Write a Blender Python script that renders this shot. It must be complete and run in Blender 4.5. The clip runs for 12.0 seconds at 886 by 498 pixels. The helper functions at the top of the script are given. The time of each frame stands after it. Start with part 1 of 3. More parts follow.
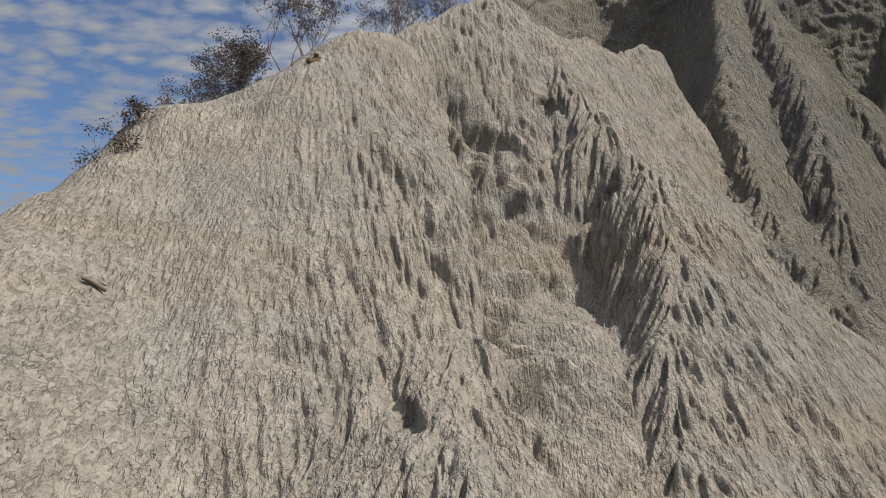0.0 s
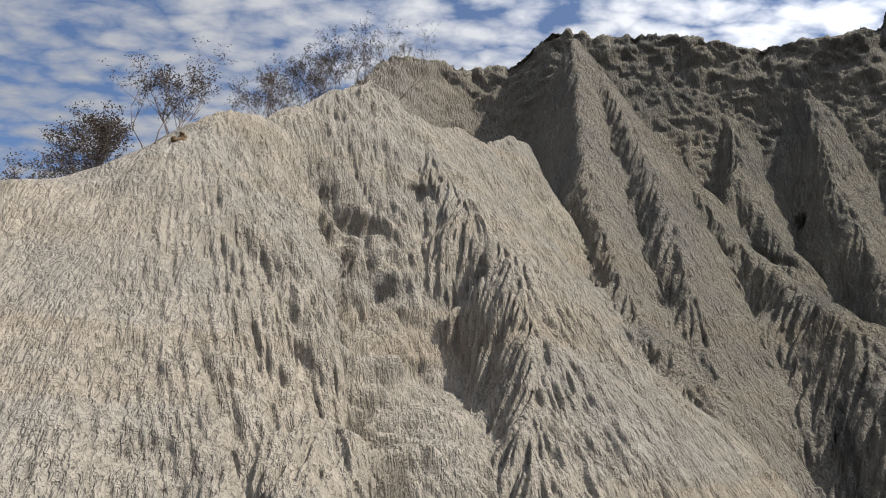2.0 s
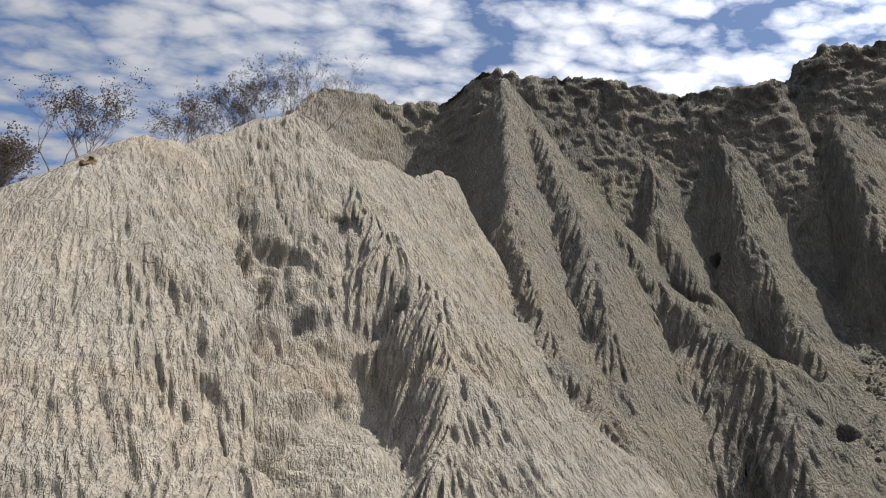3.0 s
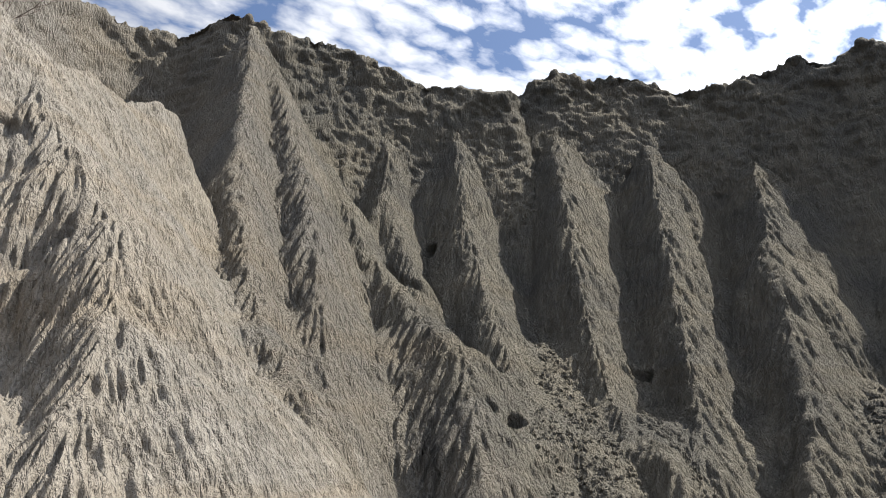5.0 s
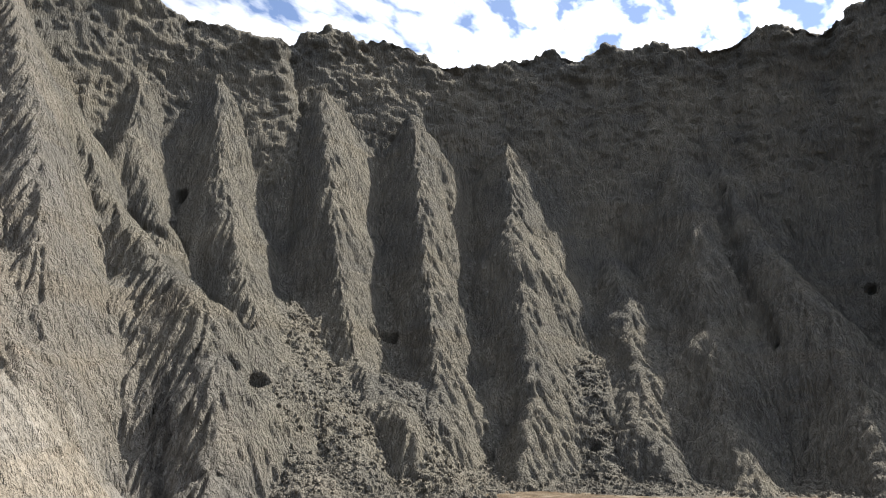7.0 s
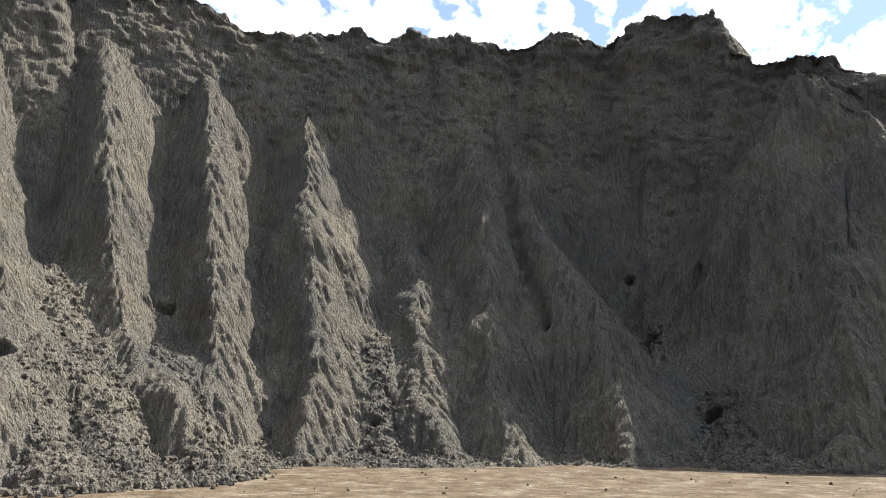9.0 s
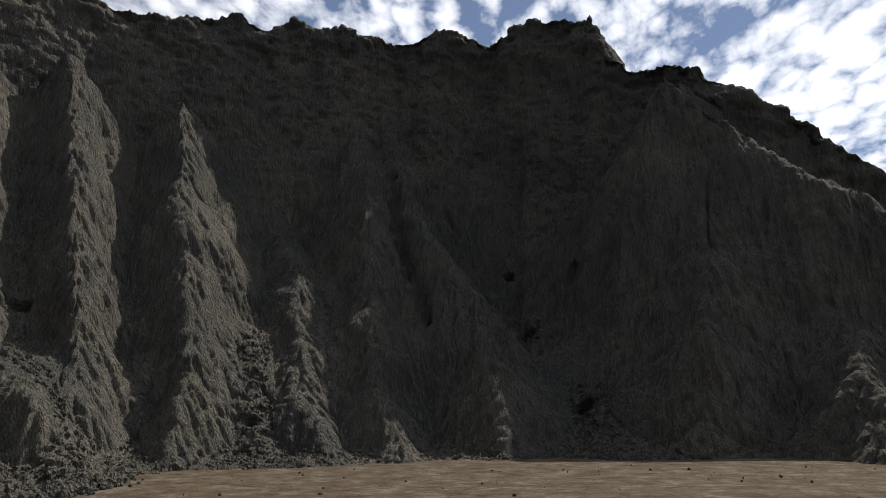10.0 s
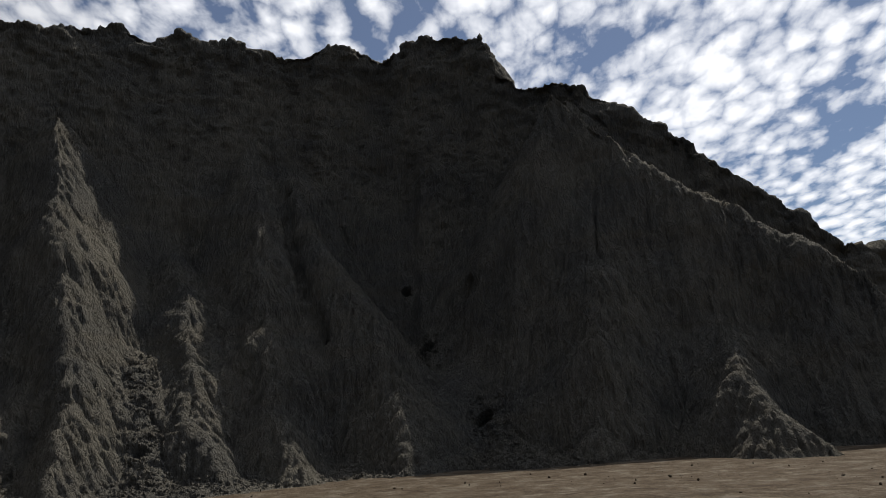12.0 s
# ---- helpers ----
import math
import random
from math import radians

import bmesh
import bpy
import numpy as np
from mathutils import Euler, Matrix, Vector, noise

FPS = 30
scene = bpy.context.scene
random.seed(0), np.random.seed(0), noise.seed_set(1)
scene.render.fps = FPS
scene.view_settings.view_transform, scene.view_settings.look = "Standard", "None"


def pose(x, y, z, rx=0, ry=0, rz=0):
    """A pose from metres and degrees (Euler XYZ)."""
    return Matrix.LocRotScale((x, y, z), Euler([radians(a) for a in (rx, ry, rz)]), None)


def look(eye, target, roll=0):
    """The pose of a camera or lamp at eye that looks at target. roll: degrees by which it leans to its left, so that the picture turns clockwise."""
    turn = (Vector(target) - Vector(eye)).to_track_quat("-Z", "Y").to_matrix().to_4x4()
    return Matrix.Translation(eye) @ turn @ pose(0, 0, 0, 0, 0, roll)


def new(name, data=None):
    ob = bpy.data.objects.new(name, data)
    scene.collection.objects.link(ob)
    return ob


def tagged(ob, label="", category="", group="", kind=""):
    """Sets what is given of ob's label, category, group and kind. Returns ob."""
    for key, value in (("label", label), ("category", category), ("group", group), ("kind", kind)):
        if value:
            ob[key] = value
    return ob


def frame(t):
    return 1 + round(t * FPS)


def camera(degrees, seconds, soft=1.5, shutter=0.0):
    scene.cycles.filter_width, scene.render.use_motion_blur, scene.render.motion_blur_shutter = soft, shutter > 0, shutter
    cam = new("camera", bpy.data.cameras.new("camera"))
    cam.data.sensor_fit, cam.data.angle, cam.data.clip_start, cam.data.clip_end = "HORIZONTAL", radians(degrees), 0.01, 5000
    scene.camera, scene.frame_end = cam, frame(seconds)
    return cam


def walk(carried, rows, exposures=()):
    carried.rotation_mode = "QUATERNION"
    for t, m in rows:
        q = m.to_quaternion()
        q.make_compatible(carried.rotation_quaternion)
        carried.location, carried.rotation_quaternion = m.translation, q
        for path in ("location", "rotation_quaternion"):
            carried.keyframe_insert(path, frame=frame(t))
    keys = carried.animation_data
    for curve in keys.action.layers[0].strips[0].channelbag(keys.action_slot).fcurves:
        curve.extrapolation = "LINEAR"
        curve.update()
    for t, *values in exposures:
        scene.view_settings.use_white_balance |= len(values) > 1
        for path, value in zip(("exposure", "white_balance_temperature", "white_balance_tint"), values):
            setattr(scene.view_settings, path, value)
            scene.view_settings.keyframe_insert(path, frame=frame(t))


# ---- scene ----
# ---- camera ----
cam = camera(62.3, 12.0, soft=0.9)
WALK = [
    (0.0, pose(-0.00, 0.00, 1.60, 99.51, 0, 0.48) @ pose(0, 0, 0, 0, 0, 0.51)),
    (0.5, pose(0.01, 0.02, 1.60, 100.40, 0, -2.18) @ pose(0, 0, 0, 0, 0, 0.43)),
    (1.0, pose(0.03, 0.02, 1.60, 101.06, 0, -4.31) @ pose(0, 0, 0, 0, 0, -0.68)),
    (1.5, pose(0.06, 0.04, 1.63, 102.54, 0, -6.37) @ pose(0, 0, 0, 0, 0, -0.51)),
    (2.0, pose(0.13, 0.00, 1.66, 105.71, 0, -9.29) @ pose(0, 0, 0, 0, 0, -1.13)),
    (2.5, pose(0.19, -0.03, 1.64, 107.56, 0, -11.49) @ pose(0, 0, 0, 0, 0, -1.38)),
    (3.0, pose(0.31, 0.02, 1.67, 108.20, 0, -14.92) @ pose(0, 0, 0, 0, 0, -1.75)),
    (3.2, pose(0.36, 0.08, 1.68, 108.52, 0, -17.24) @ pose(0, 0, 0, 0, 0, -0.83)),
    (4.8, pose(1.02, 0.69, 1.61, 107.49, 0, -33.73) @ pose(0, 0, 0, 0, 0, 0.53)),
    (5.0, pose(1.03, 0.71, 1.61, 106.28, 0, -36.66) @ pose(0, 0, 0, 0, 0, 0.94)),
    (5.5, pose(1.08, 0.72, 1.66, 103.89, 0, -43.41) @ pose(0, 0, 0, 0, 0, 1.52)),
    (6.0, pose(1.14, 0.78, 1.67, 103.81, 0, -48.28) @ pose(0, 0, 0, 0, 0, 1.38)),
    (6.5, pose(1.15, 0.75, 1.68, 103.82, 0, -51.66) @ pose(0, 0, 0, 0, 0, 0.72)),
    (7.0, pose(1.21, 0.81, 1.67, 103.36, 0, -56.02) @ pose(0, 0, 0, 0, 0, 0.73)),
    (7.2, pose(1.19, 0.82, 1.64, 102.80, 0, -57.51) @ pose(0, 0, 0, 0, 0, 0.33)),
    (8.8, pose(1.56, 0.76, 1.51, 102.23, 0, -69.88) @ pose(0, 0, 0, 0, 0, 0.46)),
    (9.0, pose(1.59, 0.77, 1.45, 102.32, 0, -72.11) @ pose(0, 0, 0, 0, 0, 0.59)),
    (9.5, pose(1.59, 0.72, 1.49, 102.14, 0, -76.83) @ pose(0, 0, 0, 0, 0, -0.27)),
    (10.0, pose(1.67, 0.71, 1.51, 101.89, 0, -81.31) @ pose(0, 0, 0, 0, 0, -0.70)),
    (10.5, pose(1.72, 0.60, 1.57, 101.14, 0, -87.25) @ pose(0, 0, 0, 0, 0, -1.69)),
    (11.0, pose(1.62, 0.37, 1.58, 100.68, 0, -91.83) @ pose(0, 0, 0, 0, 0, -2.60)),
    (11.5, pose(1.68, 0.47, 1.57, 100.35, 0, -93.73) @ pose(0, 0, 0, 0, 0, -3.50)),
    (12.0, pose(1.68, 0.74, 1.56, 102.68, 0, -89.64) @ pose(0, 0, 0, 0, 0, -3.68)),
]
walk(cam, WALK, [(0.0, 0.47), (2.0, 0.74), (3.2, 0.82), (6.0, 1.1), (9.2, 1.46), (9.6, 0.86), (10.0, -0.2), (10.5, -0.17), (11.0, -0.5), (12.0, -0.55)])

# ---- light ----
SUN_AZ, SUN_EL = radians(120), radians(51)      # clockwise from +y, above the horizon
sun_way = Vector((math.sin(SUN_AZ) * math.cos(SUN_EL), math.cos(SUN_AZ) * math.cos(SUN_EL), math.sin(SUN_EL)))
sun = new("sun", bpy.data.lights.new("sun", "SUN"))
sun.data.energy, sun.data.angle, sun.data.color = 5.0, radians(0.55), (1.0, 0.93, 0.82)
sun.matrix_basis = look(sun_way * 100, (0, 0, 0))


class Nodes:
    """A short way to write node trees."""

    def __init__(self, tree):
        self.tree = tree
        tree.nodes.clear()

    def add(self, kind, inputs=None, **props):
        node = self.tree.nodes.new(kind)
        if "operation" in props:
            node.operation = props["operation"]
        if "use_clamp" in props:
            node.use_clamp = props["use_clamp"]
        if "data_type" in props:
            node.data_type, node.blend_type = props["data_type"], props["blend_type"]
        if "feature" in props:
            node.feature = props["feature"]
        for key, value in (inputs or {}).items():
            if hasattr(value, "is_output"):
                self.tree.links.new(value, node.inputs[key])
            else:
                node.inputs[key].default_value = value
        return node

    def math(self, op, a, b=0.0, clamp=False):
        return self.add("ShaderNodeMath", {0: a, 1: b}, operation=op, use_clamp=clamp).outputs[0]

    def ramp(self, value, *stops):
        node = self.add("ShaderNodeValToRGB", {0: value})
        while len(node.color_ramp.elements) < len(stops):
            node.color_ramp.elements.new(0.5)
        for element, (at, colour) in zip(node.color_ramp.elements, stops):
            element.position = at
            element.color = (*colour, 1) if isinstance(colour, tuple) else (colour, colour, colour, 1)
        return node.outputs[0]

    def noise(self, where, scale, detail=4.0, rough=0.55, twist=0.0):
        return self.add("ShaderNodeTexNoise", {"Vector": where, "Scale": scale, "Detail": detail, "Roughness": rough, "Distortion": twist}).outputs[0]

    def mix(self, factor, a, b, blend="MIX"):
        return self.add("ShaderNodeMix", {0: factor, 6: a, 7: b}, data_type="RGBA", blend_type=blend).outputs[2]


def make_world():
    world = bpy.data.worlds.new("sky")
    scene.world = world
    world.use_nodes = True
    n = Nodes(world.node_tree)
    sky = n.add("ShaderNodeTexSky")
    sky.sky_type, sky.sun_disc, sky.sun_elevation, sky.sun_rotation = "NISHITA", False, SUN_EL, SUN_AZ
    sky.air_density, sky.dust_density, sky.ozone_density = 1.0, 0.3, 3.0
    way = n.add("ShaderNodeTexCoord").outputs["Generated"]
    xyz = n.add("ShaderNodeSeparateXYZ", {0: way})
    lift = n.math("ADD", n.math("MAXIMUM", xyz.outputs[2], 0.0), 0.18)
    flat = n.add("ShaderNodeCombineXYZ", {0: n.math("DIVIDE", xyz.outputs[0], lift), 1: n.math("DIVIDE", xyz.outputs[1], lift), 2: 0.0}).outputs[0]
    turned = n.add("ShaderNodeMapping", {0: flat, 2: (0, 0, radians(20)), 3: (1.0, 1.5, 1.0)}).outputs[0]
    small = n.noise(turned, 13.0, 6.0, 0.58, 0.2)
    large = n.noise(turned, 1.6, 3.0, 0.5, 0.3)
    # rows of small rounded puffs
    warp = n.add("ShaderNodeVectorMath", {0: n.add("ShaderNodeTexNoise", {"Vector": turned, "Scale": 9.0, "Detail": 3.0}).outputs[1], 1: (0.12, 0.12, 0.0)}, operation="MULTIPLY").outputs[0]
    bent = n.add("ShaderNodeVectorMath", {0: turned, 1: warp}, operation="ADD").outputs[0]
    puff = n.math("SUBTRACT", 1.0, n.add("ShaderNodeTexVoronoi", {"Vector": bent, "Scale": 13.0}).outputs[0])
    cover = n.math("ADD", n.math("MULTIPLY", small, 0.55), n.math("ADD", n.math("MULTIPLY", large, 0.4), n.math("MULTIPLY", puff, 0.36)))
    cloud = n.ramp(cover, (0.52, 0.0), (0.65, 0.5), (0.8, 1.0))
    # the thin cloud lets more light through towards the sun
    near = n.add("ShaderNodeVectorMath", {0: way, 1: tuple(sun_way)}, operation="DOT_PRODUCT").outputs["Value"]
    wide = n.math("MULTIPLY", n.math("EXPONENT", n.math("MULTIPLY", near, 0.6)), 5.1)
    tight = n.math("MULTIPLY", n.math("EXPONENT", n.math("MULTIPLY", near, 3.8)), 1.7)
    bright = n.math("MINIMUM", n.math("ADD", wide, tight), 34.0)
    white = n.mix(1.0, (0.98, 0.99, 1.02, 1), n.add("ShaderNodeCombineColor", {0: bright, 1: bright, 2: bright}).outputs[0], "MULTIPLY")
    veil = n.math("ADD", n.math("MULTIPLY", cloud, 0.82), 0.05)
    clear = n.mix(1.0, sky.outputs[0], (1.12, 1.24, 1.42, 1), "MULTIPLY")
    colour = n.mix(veil, clear, white)
    back = n.add("ShaderNodeBackground", {0: colour, 1: 0.05})
    n.tree.links.new(back.outputs[0], n.add("ShaderNodeOutputWorld").inputs[0])


make_world()


# ---- materials ----
def material(name):
    m = bpy.data.materials.new(name)
    m.use_nodes = True
    n = Nodes(m.node_tree)
    bsdf = n.add("ShaderNodeBsdfPrincipled", {"Roughness": 0.95, "Specular IOR Level": 0.15})
    n.tree.links.new(bsdf.outputs[0], n.add("ShaderNodeOutputMaterial").inputs[0])
    return m, n, bsdf


def mud(name, crack=0.5, grain=1.0, stretch=(1.0, 1.0, 0.2), depth=0.05, flute=17.0, plates=0.0):
    """Dry mudstone: pale clay with grey and warm patches, fine cracks and grit."""
    m, n, bsdf = material(name)
    where = n.add("ShaderNodeTexCoord").outputs["Object"]
    down = n.add("ShaderNodeMapping", {0: where, 3: stretch}).outputs[0]
    bands = n.add("ShaderNodeMapping", {0: where, 3: (0.12, 0.12, 1.4)}).outputs[0]
    patch = n.ramp(n.noise(where, 0.33, 5.0, 0.6), (0.38, 0.0), (0.62, 1.0))
    # the beds turn from pale to grey clay from west to east; the eastern greys are also darkened to deepen the cliff's
    # shade
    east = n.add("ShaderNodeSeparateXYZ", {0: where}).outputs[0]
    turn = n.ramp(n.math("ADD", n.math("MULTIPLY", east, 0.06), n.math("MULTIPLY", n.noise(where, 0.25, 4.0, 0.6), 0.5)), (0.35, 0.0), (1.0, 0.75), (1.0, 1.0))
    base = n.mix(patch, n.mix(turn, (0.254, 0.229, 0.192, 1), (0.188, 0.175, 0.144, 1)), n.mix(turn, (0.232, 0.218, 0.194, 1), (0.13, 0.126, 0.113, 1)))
    layer = n.ramp(n.noise(bands, 1.0, 4.0, 0.6, 0.4), (0.5, 0.0), (0.68, 0.55))
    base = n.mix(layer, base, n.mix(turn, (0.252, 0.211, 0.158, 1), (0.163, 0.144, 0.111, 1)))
    streak = n.noise(down, 5.0, 6.0, 0.65)
    base = n.mix(1.0, base, n.ramp(streak, (0.3, 0.78), (0.7, 1.16)), "MULTIPLY")
    grit = n.noise(where, 34.0, 4.0, 0.7)
    base = n.mix(1.0, base, n.ramp(grit, (0.3, 0.84), (0.72, 1.12)), "MULTIPLY")
    wander = n.add("ShaderNodeVectorMath", {0: n.add("ShaderNodeTexNoise", {"Vector": where, "Scale": 9.0 * grain, "Detail": 3.0}).outputs[1], 1: (0.14 / grain, 0.14 / grain, 0.14 / grain)}, operation="MULTIPLY").outputs[0]
    bent = n.add("ShaderNodeVectorMath", {0: down, 1: wander}, operation="ADD").outputs[0]
    cells = n.add("ShaderNodeTexVoronoi", {"Vector": bent, "Scale": 8.5 * grain}, feature="DISTANCE_TO_EDGE").outputs[0]
    gap = n.math("MULTIPLY", n.ramp(cells, (0.0, 0.0), (0.1, 0.55), (0.4, 1.0)), crack)
    flutes = n.add("ShaderNodeTexNoise", {"Vector": down, "Scale": flute * grain, "Detail": 3.0, "Roughness": 0.6}).outputs[0]
    backs = n.math("MULTIPLY", n.ramp(flutes, (0.34, 0.0), (0.48, 0.75), (0.7, 1.0)), 0.9)
    fine = n.math("ADD", gap, n.math("ADD", n.math("MULTIPLY", grit, 0.5), backs))
    if plates:
        loose = n.add("ShaderNodeVectorMath", {0: where, 1: wander}, operation="ADD").outputs[0]
        split = n.add("ShaderNodeTexVoronoi", {"Vector": loose, "Scale": 7.0}, feature="DISTANCE_TO_EDGE").outputs[0]
        split = n.ramp(split, (0.0, 0.0), (0.03, 1.0))
        some = n.ramp(n.noise(where, 2.2, 3.0, 0.6), (0.46, 0.0), (0.62, 1.0))
        fine = n.math("ADD", fine, n.math("MULTIPLY", n.math("MULTIPLY", split, some), plates))
    bump = n.add("ShaderNodeBump", {"Height": fine, "Strength": 1.0, "Distance": depth})
    for key, value in (("Base Color", base), ("Normal", bump.outputs[0])):
        n.tree.links.new(value, bsdf.inputs[key])
    return m


HILL_MUD = mud("pale_mudstone", 0.35, 1.5, (1.0, 0.45, 0.28), 0.06, 15.0, 0.4)
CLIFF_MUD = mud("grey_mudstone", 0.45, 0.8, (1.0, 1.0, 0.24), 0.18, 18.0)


def earth():
    m, n, bsdf = material("trodden_earth")
    where = n.add("ShaderNodeTexCoord").outputs["Object"]
    long = n.add("ShaderNodeMapping", {0: where, 2: (0, 0, radians(12)), 3: (1.0, 0.75, 1.0)}).outputs[0]
    patch = n.ramp(n.noise(long, 1.9, 9.0, 0.72, 0.4), (0.38, (0.066, 0.046, 0.028)), (0.52, (0.115, 0.088, 0.06)), (0.66, (0.2, 0.174, 0.136)))
    speck = n.ramp(n.noise(where, 14.0, 6.0, 0.75), (0.32, 0.6), (0.68, 1.25))
    base = n.mix(1.0, patch, speck, "MULTIPLY")
    crumbs = n.ramp(n.noise(where, 5.5, 6.0, 0.75), (0.35, 0.72), (0.6, 1.1))
    base = n.mix(1.0, base, crumbs, "MULTIPLY")
    rough = n.math("ADD", n.noise(where, 9.0, 6.0, 0.7), n.math("MULTIPLY", n.noise(where, 1.6, 3.0), 1.5))
    bump = n.add("ShaderNodeBump", {"Height": rough, "Strength": 0.8, "Distance": 0.06})
    n.tree.links.new(base, bsdf.inputs["Base Color"])
    n.tree.links.new(bump.outputs[0], bsdf.inputs["Normal"])
    return m


def plain(name, dark, light, scale, rough=0.9, stretch=(1, 1, 1)):
    m, n, bsdf = material(name)
    where = n.add("ShaderNodeMapping", {0: n.add("ShaderNodeTexCoord").outputs["Object"], 3: stretch}).outputs[0]
    grain = n.noise(where, scale, 5.0, 0.65)
    n.tree.links.new(n.ramp(grain, (0.3, dark), (0.7, light)), bsdf.inputs["Base Color"])
    bump = n.add("ShaderNodeBump", {"Height": grain, "Strength": 0.5, "Distance": 0.01})
    n.tree.links.new(bump.outputs[0], bsdf.inputs["Normal"])
    bsdf.inputs["Roughness"].default_value = rough
    return m


EARTH = earth()
BARK = plain("dry_bark", (0.06, 0.047, 0.042), (0.15, 0.12, 0.105), 40, stretch=(1, 1, 0.2))
LEAF = plain("dusty_leaf", (0.038, 0.032, 0.028), (0.1, 0.078, 0.062), 9, 0.7)
TURF = plain("root_soil", (0.05, 0.035, 0.022), (0.16, 0.11, 0.065), 16)
WOOD = plain("weathered_wood", (0.06, 0.05, 0.04), (0.2, 0.17, 0.14), 30, stretch=(0.2, 1, 1))
SCRUB = plain("scrub_hill", (0.035, 0.04, 0.025), (0.12, 0.105, 0.07), 1.1)


# ---- terrain: an upper envelope of ridges and spurs, worn by rills ----
CENTRE = np.array((0.8, 0.3))
COLUMNS, RINGS, STEPS = 1800, 900, 740
bearing = np.radians(np.linspace(-46.0, 135.0, COLUMNS)).astype(np.float32)
range_log = np.linspace(math.log(2.6), math.log(46.0), RINGS).astype(np.float32)
RR_, AA_ = np.exp(range_log)[None, :], bearing[:, None]
GX = (CENTRE[0] + np.sin(AA_) * RR_).astype(np.float32)
GY = (CENTRE[1] + np.cos(AA_) * RR_).astype(np.float32)


def along(line, X, Y):
    """For each place: the height of the nearest point of a line in plan, the distance to it, and the side (positive: right of the line's way)."""
    parts = []
    best = np.full(X.shape, 1e9, np.float32)
    for (ax, ay, az), (bx, by, bz) in zip(line, line[1:]):
        dx, dy = bx - ax, by - ay
        f = np.clip(((X - ax) * dx + (Y - ay) * dy) / (dx * dx + dy * dy), 0, 1).astype(np.float32)
        ex, ey = X - ax - f * dx, Y - ay - f * dy
        d = np.sqrt(ex * ex + ey * ey).astype(np.float32)
        best = np.minimum(best, d)
        parts.append((d, (az + f * (bz - az)).astype(np.float32), ((dy * ex - dx * ey) / math.hypot(dx, dy)).astype(np.float32)))
    total, height, side = 1e-9, 0.0, 0.0
    for d, z, beside in parts:
        w = np.exp(np.maximum((best - d) / (0.12 + 0.12 * best), -30))
        total, height, side = total + w, height + w * z, side + w * beside
    return height / total, best, side / total


def smooth_max(a, b, k):
    h = np.maximum(k - np.abs(a - b), 0) / k
    return np.maximum(a, b) + h * h * k * 0.25


def spur(line, left=1.5, right=1.5, blunt=0.25, foot=0.0, ease=0.0):
    """A ridge that runs down a line, with its flanks' slopes to the left and right of its way."""
    def height(X, Y):
        z, d, side = along(line, X, Y)
        turn = 0.5 + 0.5 * np.clip(side / (d + 0.05), -1, 1)
        slope = left + (right - left) * turn
        fall = slope * (np.sqrt(d * d + blunt * blunt) - blunt)
        return z - fall + ease * turn * np.minimum(d, 11.0) ** 2 + foot * np.minimum(fall, 4.0) ** 2 * 0.06
    return height


def cliff(line):
    """A steep wall below a crest line that runs clockwise round the middle, hollow towards its foot."""
    def height(X, Y):
        z, d, side = along(line, X, Y)
        reach = 0.6 + 0.175 * z
        return np.where(side > 0, z * np.exp(-d / reach) - 0.5 * (1 - np.exp(-d / 3)), z - 0.9 * d)
    return height


HILL = [
    spur(((-7.0, 3.0, 0.8), (-4.3, 5.8, 2.5), (-4.1, 6.6, 2.9), (-4.0, 7.3, 3.4), (-3.8, 8.0, 4.0), (-3.6, 8.9, 4.9), (-2.9, 9.6, 5.2), (-2.2, 10.0, 5.8), (-1.9, 10.2, 6.1)), 0.9, 1.14, 0.5, ease=0.02),
    spur(((-1.9, 10.2, 6.2), (-1.7, 10.7, 6.7), (-1.5, 11.2, 7.1), (-1.1, 12.1, 7.4), (-0.5, 13.2, 8.2), (0.2, 14.0, 9.1), (1.0, 14.8, 9.7), (1.5, 15.3, 9.4), (2.4, 16.3, 9.4), (3.4, 17.5, 9.9)), 0.9, 1.8, 0.35, ease=0.06),
    spur(((3.4, 17.5, 9.9), (4.5, 19.5, 10.5), (5.6, 20.4, 10.85)), 1.3, 1.9, 0.35),
    spur(((4.9, 19.8, 10.6), (5.7, 20.6, 11.2), (6.3, 21.2, 11.2)), 2.2, 3.0, 0.25),
    spur(((0.2, 9.2, 3.1), (0.2, 7.2, 2.0), (0.0, 5.4, 1.0), (-0.2, 3.9, -0.2)), 1.3, 0.7, 0.9),
    spur(((1.1, 14.9, 9.7), (1.9, 14.4, 8.6), (2.2, 13.5, 7.5), (2.6, 12.4, 6.25), (3.1, 10.9, 4.7), (2.9, 9.5, 3.2), (2.5, 8.4, 2.1), (2.2, 7.1, 0.9), (2.0, 5.9, -0.3)), 0.9, 2.1, 0.4),
    spur(((4.5, 19.5, 10.3), (4.7, 17.0, 7.0), (4.7, 14.8, 4.4), (4.6, 12.6, 2.3), (4.5, 10.8, 0.8), (4.4, 9.0, -0.6)), 0.95, 0.8, 0.8),
]
